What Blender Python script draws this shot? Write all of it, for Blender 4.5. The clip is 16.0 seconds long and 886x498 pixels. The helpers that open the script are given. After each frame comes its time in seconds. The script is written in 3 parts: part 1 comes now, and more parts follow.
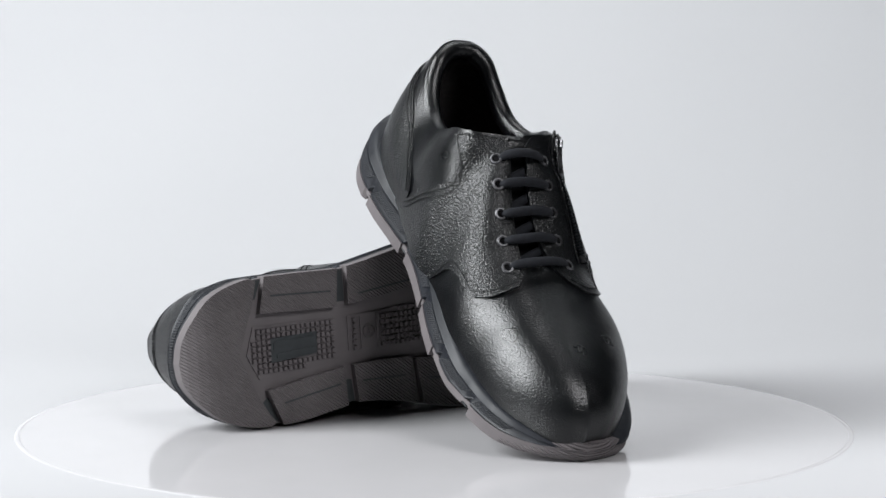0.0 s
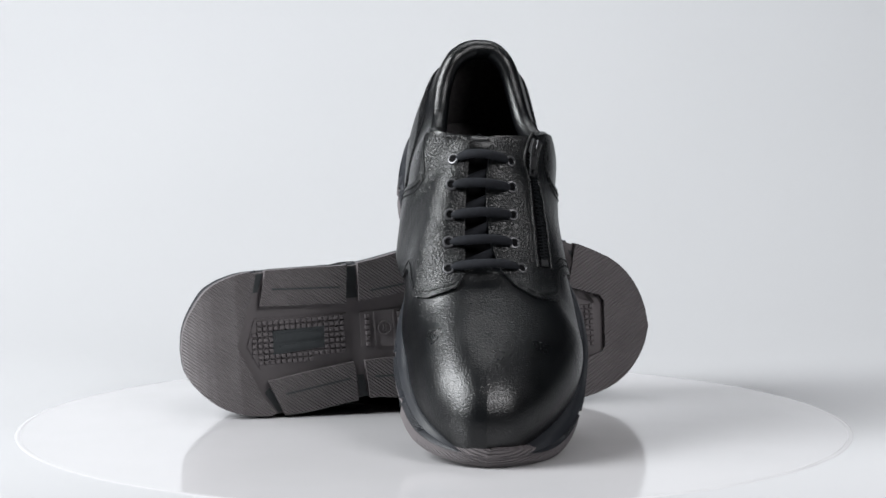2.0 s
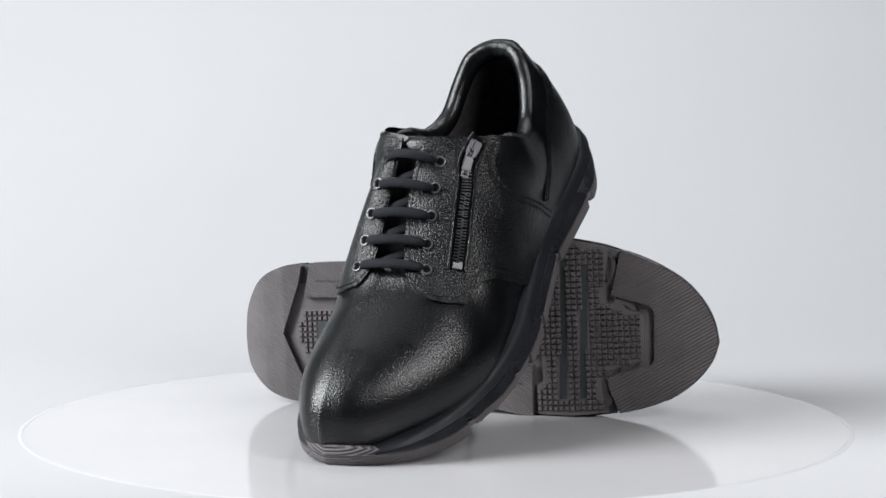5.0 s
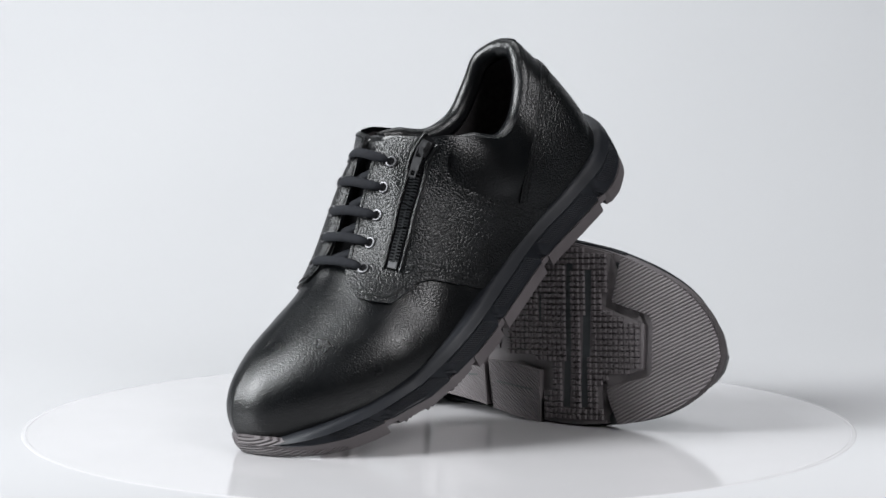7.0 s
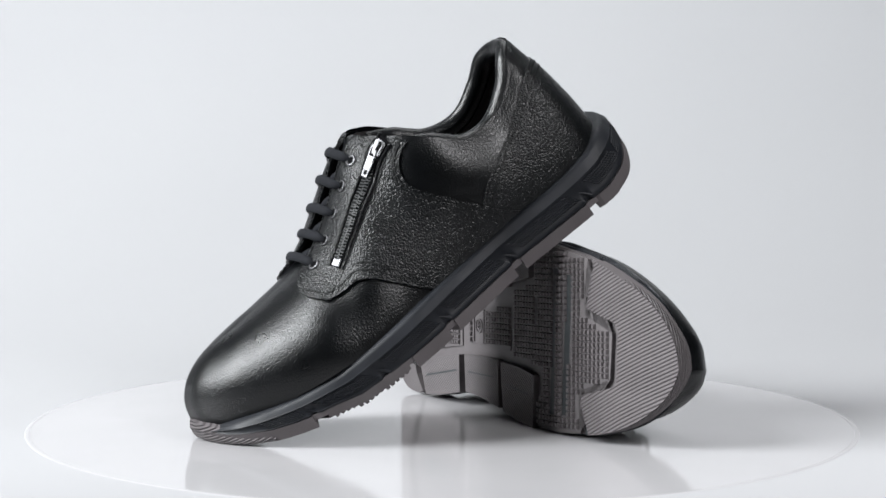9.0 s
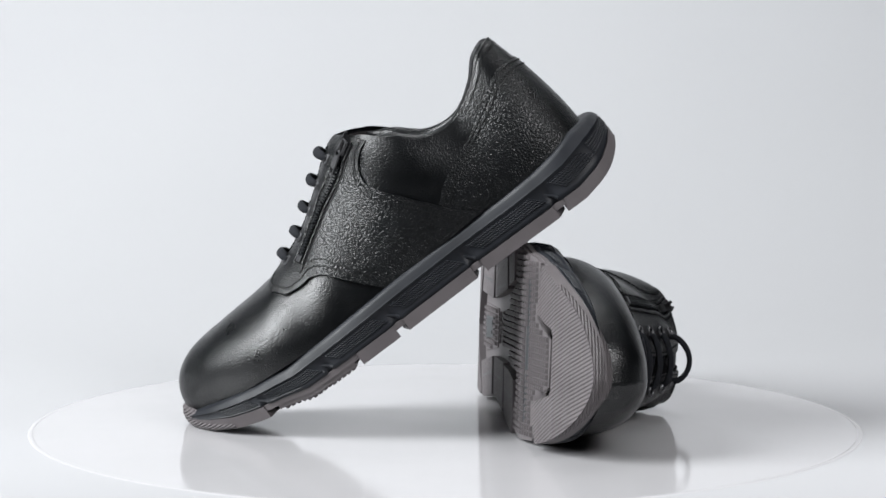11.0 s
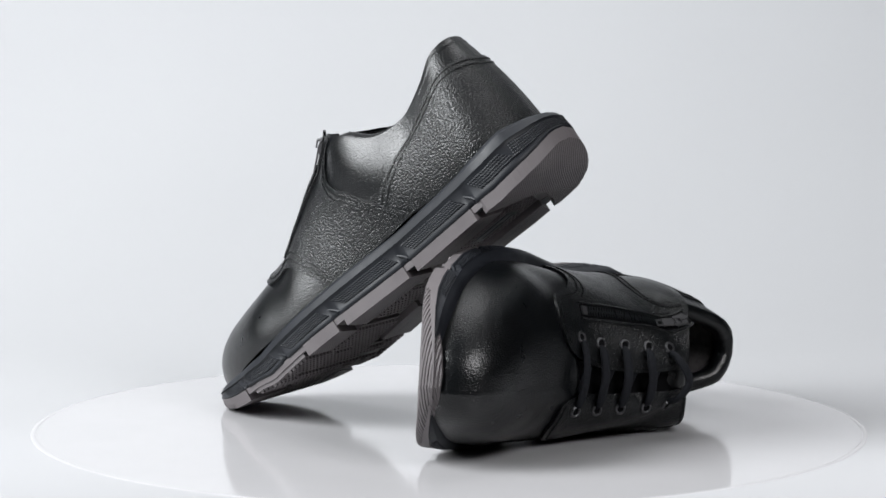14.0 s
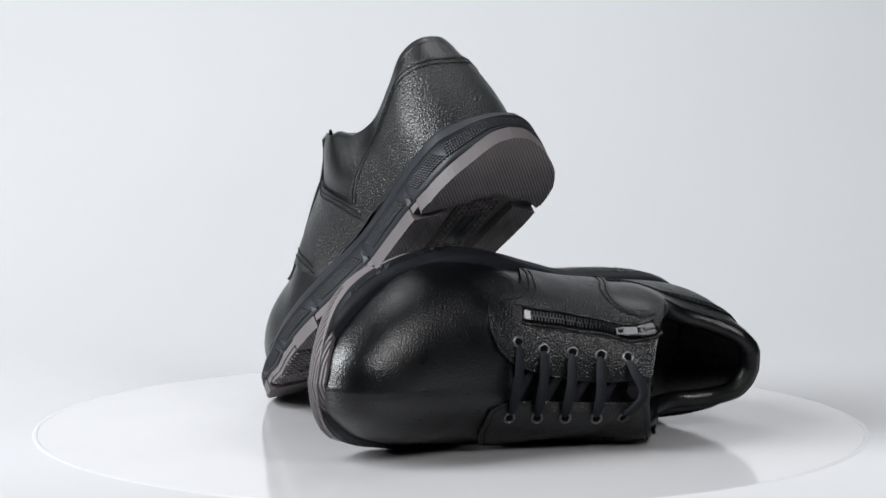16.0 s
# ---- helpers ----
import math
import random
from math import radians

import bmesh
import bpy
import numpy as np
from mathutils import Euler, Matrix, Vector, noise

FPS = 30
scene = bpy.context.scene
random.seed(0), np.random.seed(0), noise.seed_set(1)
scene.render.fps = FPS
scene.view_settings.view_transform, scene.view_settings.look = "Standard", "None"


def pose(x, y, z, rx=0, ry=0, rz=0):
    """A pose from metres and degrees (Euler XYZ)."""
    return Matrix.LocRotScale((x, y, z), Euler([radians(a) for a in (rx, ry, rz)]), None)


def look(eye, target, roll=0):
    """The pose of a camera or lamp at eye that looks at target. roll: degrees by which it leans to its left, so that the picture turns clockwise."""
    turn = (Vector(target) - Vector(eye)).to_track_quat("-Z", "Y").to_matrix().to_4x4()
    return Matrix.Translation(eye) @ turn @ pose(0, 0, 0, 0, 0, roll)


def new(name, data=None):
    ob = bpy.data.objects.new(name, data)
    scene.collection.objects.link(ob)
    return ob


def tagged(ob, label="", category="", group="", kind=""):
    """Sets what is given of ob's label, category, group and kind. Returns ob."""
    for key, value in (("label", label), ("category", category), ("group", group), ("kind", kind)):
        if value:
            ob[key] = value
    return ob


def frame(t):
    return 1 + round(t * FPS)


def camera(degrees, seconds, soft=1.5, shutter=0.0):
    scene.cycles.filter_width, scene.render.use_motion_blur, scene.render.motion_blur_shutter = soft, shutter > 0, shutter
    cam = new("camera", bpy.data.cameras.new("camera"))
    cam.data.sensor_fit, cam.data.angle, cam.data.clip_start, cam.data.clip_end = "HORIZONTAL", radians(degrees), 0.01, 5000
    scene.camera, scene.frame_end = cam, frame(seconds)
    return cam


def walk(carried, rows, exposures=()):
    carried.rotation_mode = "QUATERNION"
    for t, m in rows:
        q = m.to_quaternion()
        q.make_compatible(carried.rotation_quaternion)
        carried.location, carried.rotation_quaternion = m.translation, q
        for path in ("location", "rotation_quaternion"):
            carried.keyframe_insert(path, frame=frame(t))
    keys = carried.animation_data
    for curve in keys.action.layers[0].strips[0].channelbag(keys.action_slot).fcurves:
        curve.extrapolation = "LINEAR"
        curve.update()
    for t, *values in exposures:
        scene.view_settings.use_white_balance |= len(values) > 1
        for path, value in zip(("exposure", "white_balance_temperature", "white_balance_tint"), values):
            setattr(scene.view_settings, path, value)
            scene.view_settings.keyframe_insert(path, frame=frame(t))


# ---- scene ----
# ---- camera: stands still before a turntable ----
cam = camera(26.0, 16.0, soft=1.6)
EYE = Vector((0, -1.17384, 0.1978))
AHEAD = Vector((0.0002, 1.0, -0.07767))
walk(cam, [(0.0, look(EYE, EYE + AHEAD)), (16.0, look(EYE, EYE + AHEAD))])


def turn(t):
    """The turntable's angle at t seconds."""
    k = t / 16
    return -0.178307 * t - 0.561247 * k * k + 0.490131 * k ** 3 - 0.087828 * k ** 4


SHOE_A = Matrix(((0.34902, 0.88011, 0.32185, -0.03037), (-0.72384, 0.47132, -0.50389, 0.1077), (-0.59518, -0.0571, 0.80156, 0.1625), (0, 0, 0, 1)))
SHOE_B = Matrix(((0.81128, 0.06458, -0.58108, -0.14434), (0.58211, 0.00349, 0.8131, -0.05701), (0.05454, -0.99791, -0.03476, 0.0422), (0, 0, 0, 1)))

# ---- light: softboxes of a product studio, and two added fill lamps ----
world = bpy.data.worlds.new("studio")
scene.world = world
world.use_nodes = True
world.node_tree.nodes["Background"].inputs[0].default_value = (0.86, 0.92, 1.0, 1)
world.node_tree.nodes["Background"].inputs[1].default_value = 0.012


def softbox(name, eye, target, w, h, power, colour=(1, 1, 1)):
    lamp = bpy.data.lights.new(name, "AREA")
    lamp.shape, lamp.size, lamp.size_y, lamp.energy, lamp.color = "RECTANGLE", w, h, power, colour
    ob = new(name, lamp)
    ob.matrix_world = look(eye, target)
    return ob


softbox("softbox_side", (-1.98, -0.60, 1.40), (0, 0, 0.08), 1.1, 1.9, 184, (0.95, 0.98, 1))
softbox("softbox_front", (0.60, -0.80, 0.78), (0, 0, 0.08), 0.42, 0.42, 9.5, (0.985, 0.98, 1))
# unseen overhead fill, added to brighten the turntable and soften shadows
softbox("top_fill", (0.1, 0.35, 1.4), (0, 0.2, 0), 0.8, 0.5, 5.4, (0.98, 0.985, 1))
# unseen fill lamp, added only to lift the paper's brightness
softbox("backdrop_fill", (0.3, 0.75, 1.5), (0.3, 1.7, 0.35), 1.8, 0.35, 11.0, (0.92, 0.965, 1))
scene.view_settings.exposure = 0.0

# ---- materials ----


def material(name, colour, rough=0.5, metal=0.0, spec=0.5):
    m = bpy.data.materials.new(name)
    m.use_nodes = True
    b = m.node_tree.nodes["Principled BSDF"]
    b.inputs["Base Color"].default_value = (*colour, 1)
    b.inputs["Roughness"].default_value = rough
    b.inputs["Metallic"].default_value = metal
    b.inputs["Specular IOR Level"].default_value = spec
    return m


def node(m, kind, **props):
    n = m.node_tree.nodes.new(kind)
    for key, value in props.items():
        if key in n.inputs:
            n.inputs[key].default_value = value
    return n


def link(m, a, out, b, inp):
    m.node_tree.links.new(a.outputs[out], b.inputs[inp])


def coords(m, scale=(1, 1, 1), turn_z=0.0):
    c = m.node_tree.nodes.new("ShaderNodeTexCoord")
    k = m.node_tree.nodes.new("ShaderNodeMapping")
    k.inputs["Scale"].default_value = scale
    k.inputs["Rotation"].default_value = (0, 0, turn_z)
    link(m, c, "Object", k, "Vector")
    return k


def vary(m, low, high, scale, detail=4):
    """Uneven colour between two shades."""
    k = coords(m)
    n = node(m, "ShaderNodeTexNoise", Scale=scale, Detail=detail)
    r = m.node_tree.nodes.new("ShaderNodeValToRGB")
    r.color_ramp.elements[0].color, r.color_ramp.elements[1].color = (*low, 1), (*high, 1)
    r.color_ramp.elements[0].position, r.color_ramp.elements[1].position = 0.35, 0.68
    link(m, k, "Vector", n, "Vector")
    link(m, n, "Fac", r, "Fac")
    link(m, r, "Color", m.node_tree.nodes["Principled BSDF"], "Base Color")
    return m


def vary_rough(m, low, high, scale):
    k = coords(m)
    n = node(m, "ShaderNodeTexNoise", Scale=scale, Detail=5)
    r = node(m, "ShaderNodeMapRange")
    r.inputs["From Min"].default_value, r.inputs["From Max"].default_value = 0.3, 0.7
    r.inputs["To Min"].default_value, r.inputs["To Max"].default_value = low, high
    link(m, k, "Vector", n, "Vector")
    link(m, n, "Fac", r, "Value")
    link(m, r, "Result", m.node_tree.nodes["Principled BSDF"], "Roughness")
    return m


def relief(m, layers):
    """Bump layers (texture node, output, strength, distance) one upon another."""
    last = None
    for tex, out, strength, distance in layers:
        b = node(m, "ShaderNodeBump", Strength=strength, Distance=distance)
        link(m, tex, out, b, "Height")
        if last:
            link(m, last, "Normal", b, "Normal")
        last = b
    link(m, last, "Normal", m.node_tree.nodes["Principled BSDF"], "Normal")
    return m


def grain(m, cells, depth, fine, fine_depth):
    """Leather grain: soft swollen cells, larger and smaller, and finer unevenness upon them."""
    k = coords(m)
    layers = []
    n = node(m, "ShaderNodeTexNoise", Scale=fine, Detail=1.5)
    link(m, k, "Vector", n, "Vector")
    layers.append((n, "Fac", 1.0, fine_depth))
    for size, part_depth in ((cells, depth), (cells * 1.4, depth * 0.4)):
        v = node(m, "ShaderNodeTexVoronoi", Scale=size)
        v.feature = "SMOOTH_F1"
        v.inputs["Smoothness"].default_value = 0.22
        link(m, k, "Vector", v, "Vector")
        inv = m.node_tree.nodes.new("ShaderNodeMath")
        inv.operation = "MULTIPLY"
        inv.inputs[1].default_value = -1.0
        link(m, v, "Distance", inv, 0)
        layers.append((inv, "Value", 1.0, part_depth))
    return relief(m, layers)


LEATHER = vary_rough(vary(material("smooth_leather", (0.012,) * 3, 0.33, spec=0.37), (0.0009, 0.0012, 0.0016), (0.0018, 0.0023, 0.0029), 40), 0.27, 0.34, 60)
grain(LEATHER, 1000, 0.00014, 700, 0.00003)
PEBBLE = vary_rough(vary(material("pebbled_leather", (0.012,) * 3, 0.4, spec=0.33), (0.0010, 0.0014, 0.0018), (0.0022, 0.0028, 0.0034), 60), 0.29, 0.36, 80)
grain(PEBBLE, 900, 0.00034, 700, 0.00003)
LINING = vary(material("lining_textile", (0.02,) * 3, 0.95, spec=0.2), (0.034, 0.031, 0.032), (0.052, 0.048, 0.049), 300)
RUBBER = vary_rough(vary(material("midsole_rubber", (0.02,) * 3, 0.5, spec=0.24), (0.0065, 0.0076, 0.0102), (0.011, 0.0124, 0.0162), 55), 0.42, 0.6, 80)
TREADM = vary(material("outsole_rubber", (0.09,) * 3, 0.62, spec=0.35), (0.080, 0.071, 0.074), (0.096, 0.086, 0.089), 45)
SOLEBASE = vary(material("outsole_base_rubber", (0.1,) * 3, 0.55, spec=0.4), (0.087, 0.078, 0.081), (0.103, 0.093, 0.096), 70)
# the badge's dark rubber, and the painted shade of slits and notches
DARKRUB = vary(material("badge_rubber_gap_shade", (0.02,) * 3, 0.5), (0.016, 0.020, 0.022), (0.024, 0.028, 0.031), 200)
LACE = vary(material("lace_cord", (0.012,) * 3, 0.85, spec=0.25), (0.0030, 0.0036, 0.0056), (0.006, 0.007, 0.0100), 400)
METAL = vary_rough(material("gunmetal", (0.11, 0.11, 0.115), 0.4, 1.0), 0.4, 0.55, 500)
SILVER = vary_rough(material("polished_nickel", (0.12, 0.12, 0.125), 0.3, 1.0), 0.32, 0.46, 600)
NYLON = material("zip_nylon", (0.004, 0.005, 0.006), 0.45, spec=0.22)
# zip tape; its black also stands for shade in eyelets and throat
TAPE = material("zip_tape", (0.003, 0.003, 0.0035), 0.95, spec=0.08)
THREAD = material("thread", (0.004, 0.0045, 0.005), 0.6, spec=0.25)
WHITE = vary_rough(vary(material("turntable_acrylic", (0.8,) * 3, 0.1), (0.392, 0.386, 0.394), (0.406, 0.400, 0.408), 9), 0.06, 0.13, 30)
PAPER = vary(material("backdrop_paper", (0.8,) * 3, 0.9, spec=0.1), (0.342, 0.343, 0.352), (0.356, 0.357, 0.366), 1.3)

GREYWALL = vary(material("dark_wall_paint", (0.06,) * 3, 0.9), (0.02, 0.02, 0.021), (0.03, 0.03, 0.031), 3)

# ---- building helpers ----


def part(name, bm, mat, parent=None, label="", smooth=True, m=None, crease=42):
    """Links a bmesh as one mesh object under a thing or a part."""
    me = bpy.data.meshes.new(name)
    bmesh.ops.recalc_face_normals(bm, faces=bm.faces[:])
    for f in bm.faces:
        f.smooth = smooth
    bm.to_mesh(me)
    bm.free()
    if smooth:
        me.set_sharp_from_angle(angle=radians(crease))
    me.materials.append(mat)
    ob = new(name, me)
    if parent:
        ob.parent = parent
    if m:
        ob.matrix_basis = m
    if label:
        ob["label"] = label
    return ob


def add_grid(bm, pts, wrap_u=False, wrap_v=False):
    """Quads over an array of points [nu][nv][3]."""
    nu, nv = len(pts), len(pts[0])
    vs = [[bm.verts.new(p) for p in row] for row in pts]
    for i in range(nu if wrap_u else nu - 1):
        for j in range(nv if wrap_v else nv - 1):
            a, b, c, d = vs[i][j], vs[(i + 1) % nu][j], vs[(i + 1) % nu][(j + 1) % nv], vs[i][(j + 1) % nv]
            bm.faces.new((a, b, c, d))
    return vs


def add_box(bm, m, sx, sy, sz, bevel=0.0):
    out = bmesh.ops.create_cube(bm, size=1.0, matrix=m @ Matrix.Diagonal((sx, sy, sz, 1)))
    if bevel:
        edges = list({e for v in out["verts"] for e in v.link_edges})
        bmesh.ops.bevel(bm, geom=edges, offset=bevel, segments=2, affect="EDGES")


def add_tube(bm, path, normals, rx, rz, sides=10, cap=True):
    """A tube of oval section along a path; normals point out of the surface it lies on."""
    rows = []
    n = len(path)
    for i, p in enumerate(path):
        a, b = path[max(i - 1, 0)], path[min(i + 1, n - 1)]
        along = (Vector(b) - Vector(a)).normalized()
        up = Vector(normals[i])
        up = (up - along * up.dot(along)).normalized()
        side = along.cross(up)
        w = rx[i] if isinstance(rx, (list, np.ndarray)) else rx
        h = rz[i] if isinstance(rz, (list, np.ndarray)) else rz
        rows.append([Vector(p) + side * (w * math.cos(2 * math.pi * k / sides)) + up * (h * math.sin(2 * math.pi * k / sides)) for k in range(sides)])
    vs = add_grid(bm, rows, wrap_v=True)
    if cap:
        bm.faces.new(vs[0][::-1])
        bm.faces.new(vs[-1])


def spline(rows, s):
    """Smooth curve through rows, at positions s counted in rows."""
    rows = np.asarray(rows, float)
    s = np.clip(np.atleast_1d(np.asarray(s, float)), 0, len(rows) - 1)
    i = np.minimum(s.astype(int), len(rows) - 2)
    f = (s - i)[:, None]
    r = np.vstack([2 * rows[0] - rows[1], rows, 2 * rows[-1] - rows[-2]])
    a, b, c, d = r[i], r[i + 1], r[i + 2], r[i + 3]
    return 0.5 * (2 * b + (c - a) * f + (2 * a - 5 * b + 4 * c - d) * f ** 2 + (3 * b - a - 3 * c + d) * f ** 3)


def along(points, n):
    """n points at even steps of length along a smooth curve through points."""
    fine = spline(points, np.linspace(0, len(points) - 1, 40 * len(points)))
    d = np.r_[0, np.cumsum(np.linalg.norm(np.diff(fine, axis=0), axis=1))]
    w = np.linspace(0, d[-1], n)
    return np.stack([np.interp(w, d, fine[:, k]) for k in range(fine.shape[1])], 1)
# ---- the shoe's form, in millimetres: x from heel to toe, y to the zip's side, z up from the tread ----
# the foot of the upper (x, y on the zip's side, y on the other side, z), and its top line: collar, tongue, ridge; dome 0 to 1
FORM = [
    (8, 0, 0, 33.5, 22.2, 0, 0, 107.2, 0, 0.88, 0.85), (10.5, 16.5, -12.6, 33.5, 23, 7, -7, 107, 0, 0.89, 0.85),
    (18, 29.6, -22.8, 33, 27.4, 13.5, -15.5, 105.6, 0, 0.9, 0.85), (30, 38.3, -32.2, 31.5, 35, 19.5, -23, 101.5, 0, 0.9, 0.86),
    (48, 40.8, -38.4, 30, 47.6, 25.2, -28, 90.5, 0, 0.91, 0.86), (70, 41.4, -41.3, 28.5, 66.6, 30.6, -30.3, 80.7, 0, 0.92, 0.86),
    (92, 42.1, -42.9, 29, 86.9, 36.4, -33.4, 83.4, 0.05, 0.96, 0.86), (110, 42.8, -45.5, 28, 102.6, 35.4, -36.2, 97.8, 0.17, 1.01, 0.87),
    (126, 44.3, -47.9, 28, 115.1, 24.6, -35.7, 111.8, 0.38, 1.17, 0.87), (140, 46, -49.4, 27, 122.9, 6.8, -29.1, 116.1, 0.6, 1.17, 0.89),
    (152, 47.8, -48.3, 27, 128.4, -10.9, -10.9, 116.4, 0.8, 1.17, 0.9), (166, 48.9, -47.1, 26, 139.9, -13.4, -13.4, 108.9, 0.92, 1.17, 0.92),
    (182, 51.5, -48.8, 26, 156.5, -14.9, -14.9, 95.2, 1, 1.17, 0.93), (202, 53.2, -50.9, 25, 179.1, -14.3, -14.3, 79.9, 1, 1.17, 0.95),
    (226, 52.4, -49.5, 25, 202.1, -12.5, -12.5, 70.8, 1, 0.97, 0.97), (250.5, 44.4, -47.8, 26, 223.1, -12.5, -12.5, 67.6, 1, 0.9, 0.9),
    (273.9, 31.2, -42.4, 27.5, 238.8, -12.5, -12.5, 66.3, 1, 0.82, 0.82), (292.0, 16.3, -33.1, 29, 249.3, -12.5, -12.5, 65.5, 1, 0.78, 0.78),
    (302.2, 3.2, -23.9, 30, 254.6, -12.5, -12.5, 65.2, 1, 0.77, 0.77), (306.4, -13.5, -13.5, 30.5, 256.7, -12.5, -12.5, 65, 1, 0.77, 0.77)]
LAST = len(FORM) - 1


def skin(side, s, v, lift=0.0):
    """Points of the upper: s counts the rows of FORM, v goes from foot (0) to top line (1)."""
    s, v = np.broadcast_arrays(np.asarray(s, float), np.asarray(v, float))
    shape = s.shape

    def at(s, v):
        r = spline(FORM, s)
        jy, ty = (r[:, 1], r[:, 5]) if side > 0 else (r[:, 2], r[:, 6])
        a = np.clip(v, 0, 1) * math.pi / 2
        e = r[:, 9] if side > 0 else r[:, 10]
        dome = r[:, 8]
        h = dome * (1 - np.cos(a) ** e) + (1 - dome) * v ** 1.5
        g = dome * np.sin(a) ** e + (1 - dome) * v
        x = r[:, 0] + (r[:, 4] - r[:, 0]) * h
        y = jy + (ty - jy) * h
        z = r[:, 3] + (r[:, 7] - r[:, 3]) * g
        swell = 3.0 * np.sin(math.pi * v) * (1 - dome)
        back = np.clip(1 - s / 3.0, 0, 1)
        y = y + side * swell * (1 - back)
        x = x - 0.1 * swell * back
        return np.stack([x, y, z], 1)

    s, v = s.ravel(), v.ravel()
    p = at(s, v)
    if lift is not None and np.any(lift):
        e = 0.02
        du = at(np.minimum(s + e, LAST), v) - at(np.maximum(s - e, 0), v)
        dv = at(s, np.minimum(v + e, 1)) - at(s, np.maximum(v - e, 0))
        n = np.cross(du, dv) * side
        n /= np.maximum(np.linalg.norm(n, axis=1), 1e-9)[:, None]
        p = p - n * np.asarray(lift).ravel()[:, None] if np.ndim(lift) else p - n * lift
    return p.reshape(*shape, 3)


ZIP_EDGE = [
    (-3.4, -0.3), (-1.6, 12.8), (3.6, 25.0), (14.1, 38.4), (31.4, 45.7), (49.9, 47.1), (75.0, 47.1), (105.0, 47.1),
    (139.9, 53.3), (174.9, 59.7), (205.0, 60.1), (236.3, 54.6), (256, 48.5), (275, 39.8), (290, 29.5), (300.5, 17),
    (307, 3), (309.5, -11)]
PLAIN_EDGE = [
    (-3.4, -0.3), (-1.6, -13.5), (5.7, -25.4), (17.1, -35.5), (31.9, -41.2), (48.1, -43.2), (70.0, -42.9), (91.9, -40.0),
    (115.1, -37.6), (145.4, -42.0), (180.3, -50.3), (212.2, -54.3), (234.9, -53.8), (254, -51.6), (268, -48.8), (280, -44.6),
    (290, -38.8), (298.5, -31.5), (305.5, -22), (309.5, -11)]


def ground(x):
    """Height of the tread's underside: bevelled heel, flat middle, toe spring."""
    return np.interp(x, [-4, 0, 4, 9, 16, 30, 225, 240, 252, 263, 276, 290, 300, 309], [15.5, 11.0, 7.8, 5.0, 2.6, 0.0, 0.0, 3.6, 5.3, 7.4, 10.8, 16.6, 22.0, 27.0])


def wall_top(x):
    """Height of the midsole's upper rim."""
    return np.interp(x, [0, 12, 30, 48, 70, 110, 150, 200, 230, 255, 275, 290, 309], [36.1, 36.0, 32.0, 29.7, 28.7, 28.4, 27.7, 25.4, 23.7, 25.4, 28.4, 30.6, 33.0])


def milli(p, side):
    """Design millimetres to metres, mirrored for the other foot."""
    return Vector((p[0] / 1000, p[1] * side / 1000, p[2] / 1000))


def sheet(bm, pts, side, **kw):
    return add_grid(bm, [[milli(p, side) for p in row] for row in pts], **kw)


def skin_at(s, v, lift=0.0):
    """As skin(); s below 0 counts along the side without the zip."""
    s = np.asarray(s, float)
    lift = np.broadcast_to(np.asarray(lift, float), s.shape)
    a, b = skin(1, np.abs(s), v, lift), skin(-1, np.abs(s), v, lift)
    return np.where((s >= 0)[..., None], a, b)


def skin_normal(s, v):
    d = skin_at(s, v, 1.0) - skin_at(s, v, 0.0)
    return d / np.linalg.norm(d, axis=-1)[..., None]


def top_edge(s):
    """How far up the upper reaches: lower beside the tongue than at the collar."""
    return np.interp(np.abs(s), [0, 6.4, 7.4, 8.2, 9.6, 10.3, 10.8, LAST], [1, 1, 0.955, 0.90, 0.90, 0.93, 1, 1])


def rounded(poly, times=1):
    """Cuts the corners of a closed polygon."""
    p = np.asarray(poly, float)
    for _ in range(times):
        q = np.roll(p, -1, 0)
        p = np.stack([p * 0.88 + q * 0.12, p * 0.12 + q * 0.88], 1).reshape(-1, 2)
    return p


def panel(name, poly, lift, thick, mat, shoe, side, label="", puff=0.0):
    """A leather panel laid on the upper: a polygon in (s, v), with thickness and a cut edge."""
    bm = bmesh.new()
    face = bm.faces.new([bm.verts.new((s, v * 10, 0)) for s, v in poly])
    lo, hi = np.min(poly, 0), np.max(poly, 0)
    for axis, a, b, step in ((0, lo[0], hi[0], 0.16), (1, lo[1] * 10, hi[1] * 10, 0.3)):
        for k in np.arange(a + step / 2, b, step):
            no = (1, 0, 0) if axis == 0 else (0, 1, 0)
            bmesh.ops.bisect_plane(bm, geom=bm.verts[:] + bm.edges[:] + bm.faces[:], plane_co=(k if axis == 0 else 0, k if axis else 0, 0), plane_no=no)
    low = bm.faces[:]
    out = bmesh.ops.extrude_face_region(bm, geom=low)
    high = {g for g in out["geom"] if isinstance(g, bmesh.types.BMVert)}
    vs = bm.verts[:]
    s, v = np.array([w.co.x for w in vs]), np.array([w.co.y for w in vs]) / 10
    h = np.array([lift if w in high else lift - thick for w in vs])
    pts = skin_at(s, np.clip(v, 0, 1), h)
    for w, p in zip(vs, pts):
        w.co = milli(p, side)
    return part(name, bm, mat, shoe, label, crease=50)


def path_on(points, n, lift):
    """Points and normals along a line of (s, v) on the upper."""
    q = along(points, n)
    return skin_at(q[:, 0], q[:, 1], lift), skin_normal(q[:, 0], q[:, 1])


def tube_on(bm, pts, nrm, side, rx, rz, sides=10, cap=True):
    add_tube(bm, [milli(p, side) for p in pts], [Vector((n[0], n[1] * side, n[2])) for n in nrm], rx, rz, sides, cap)


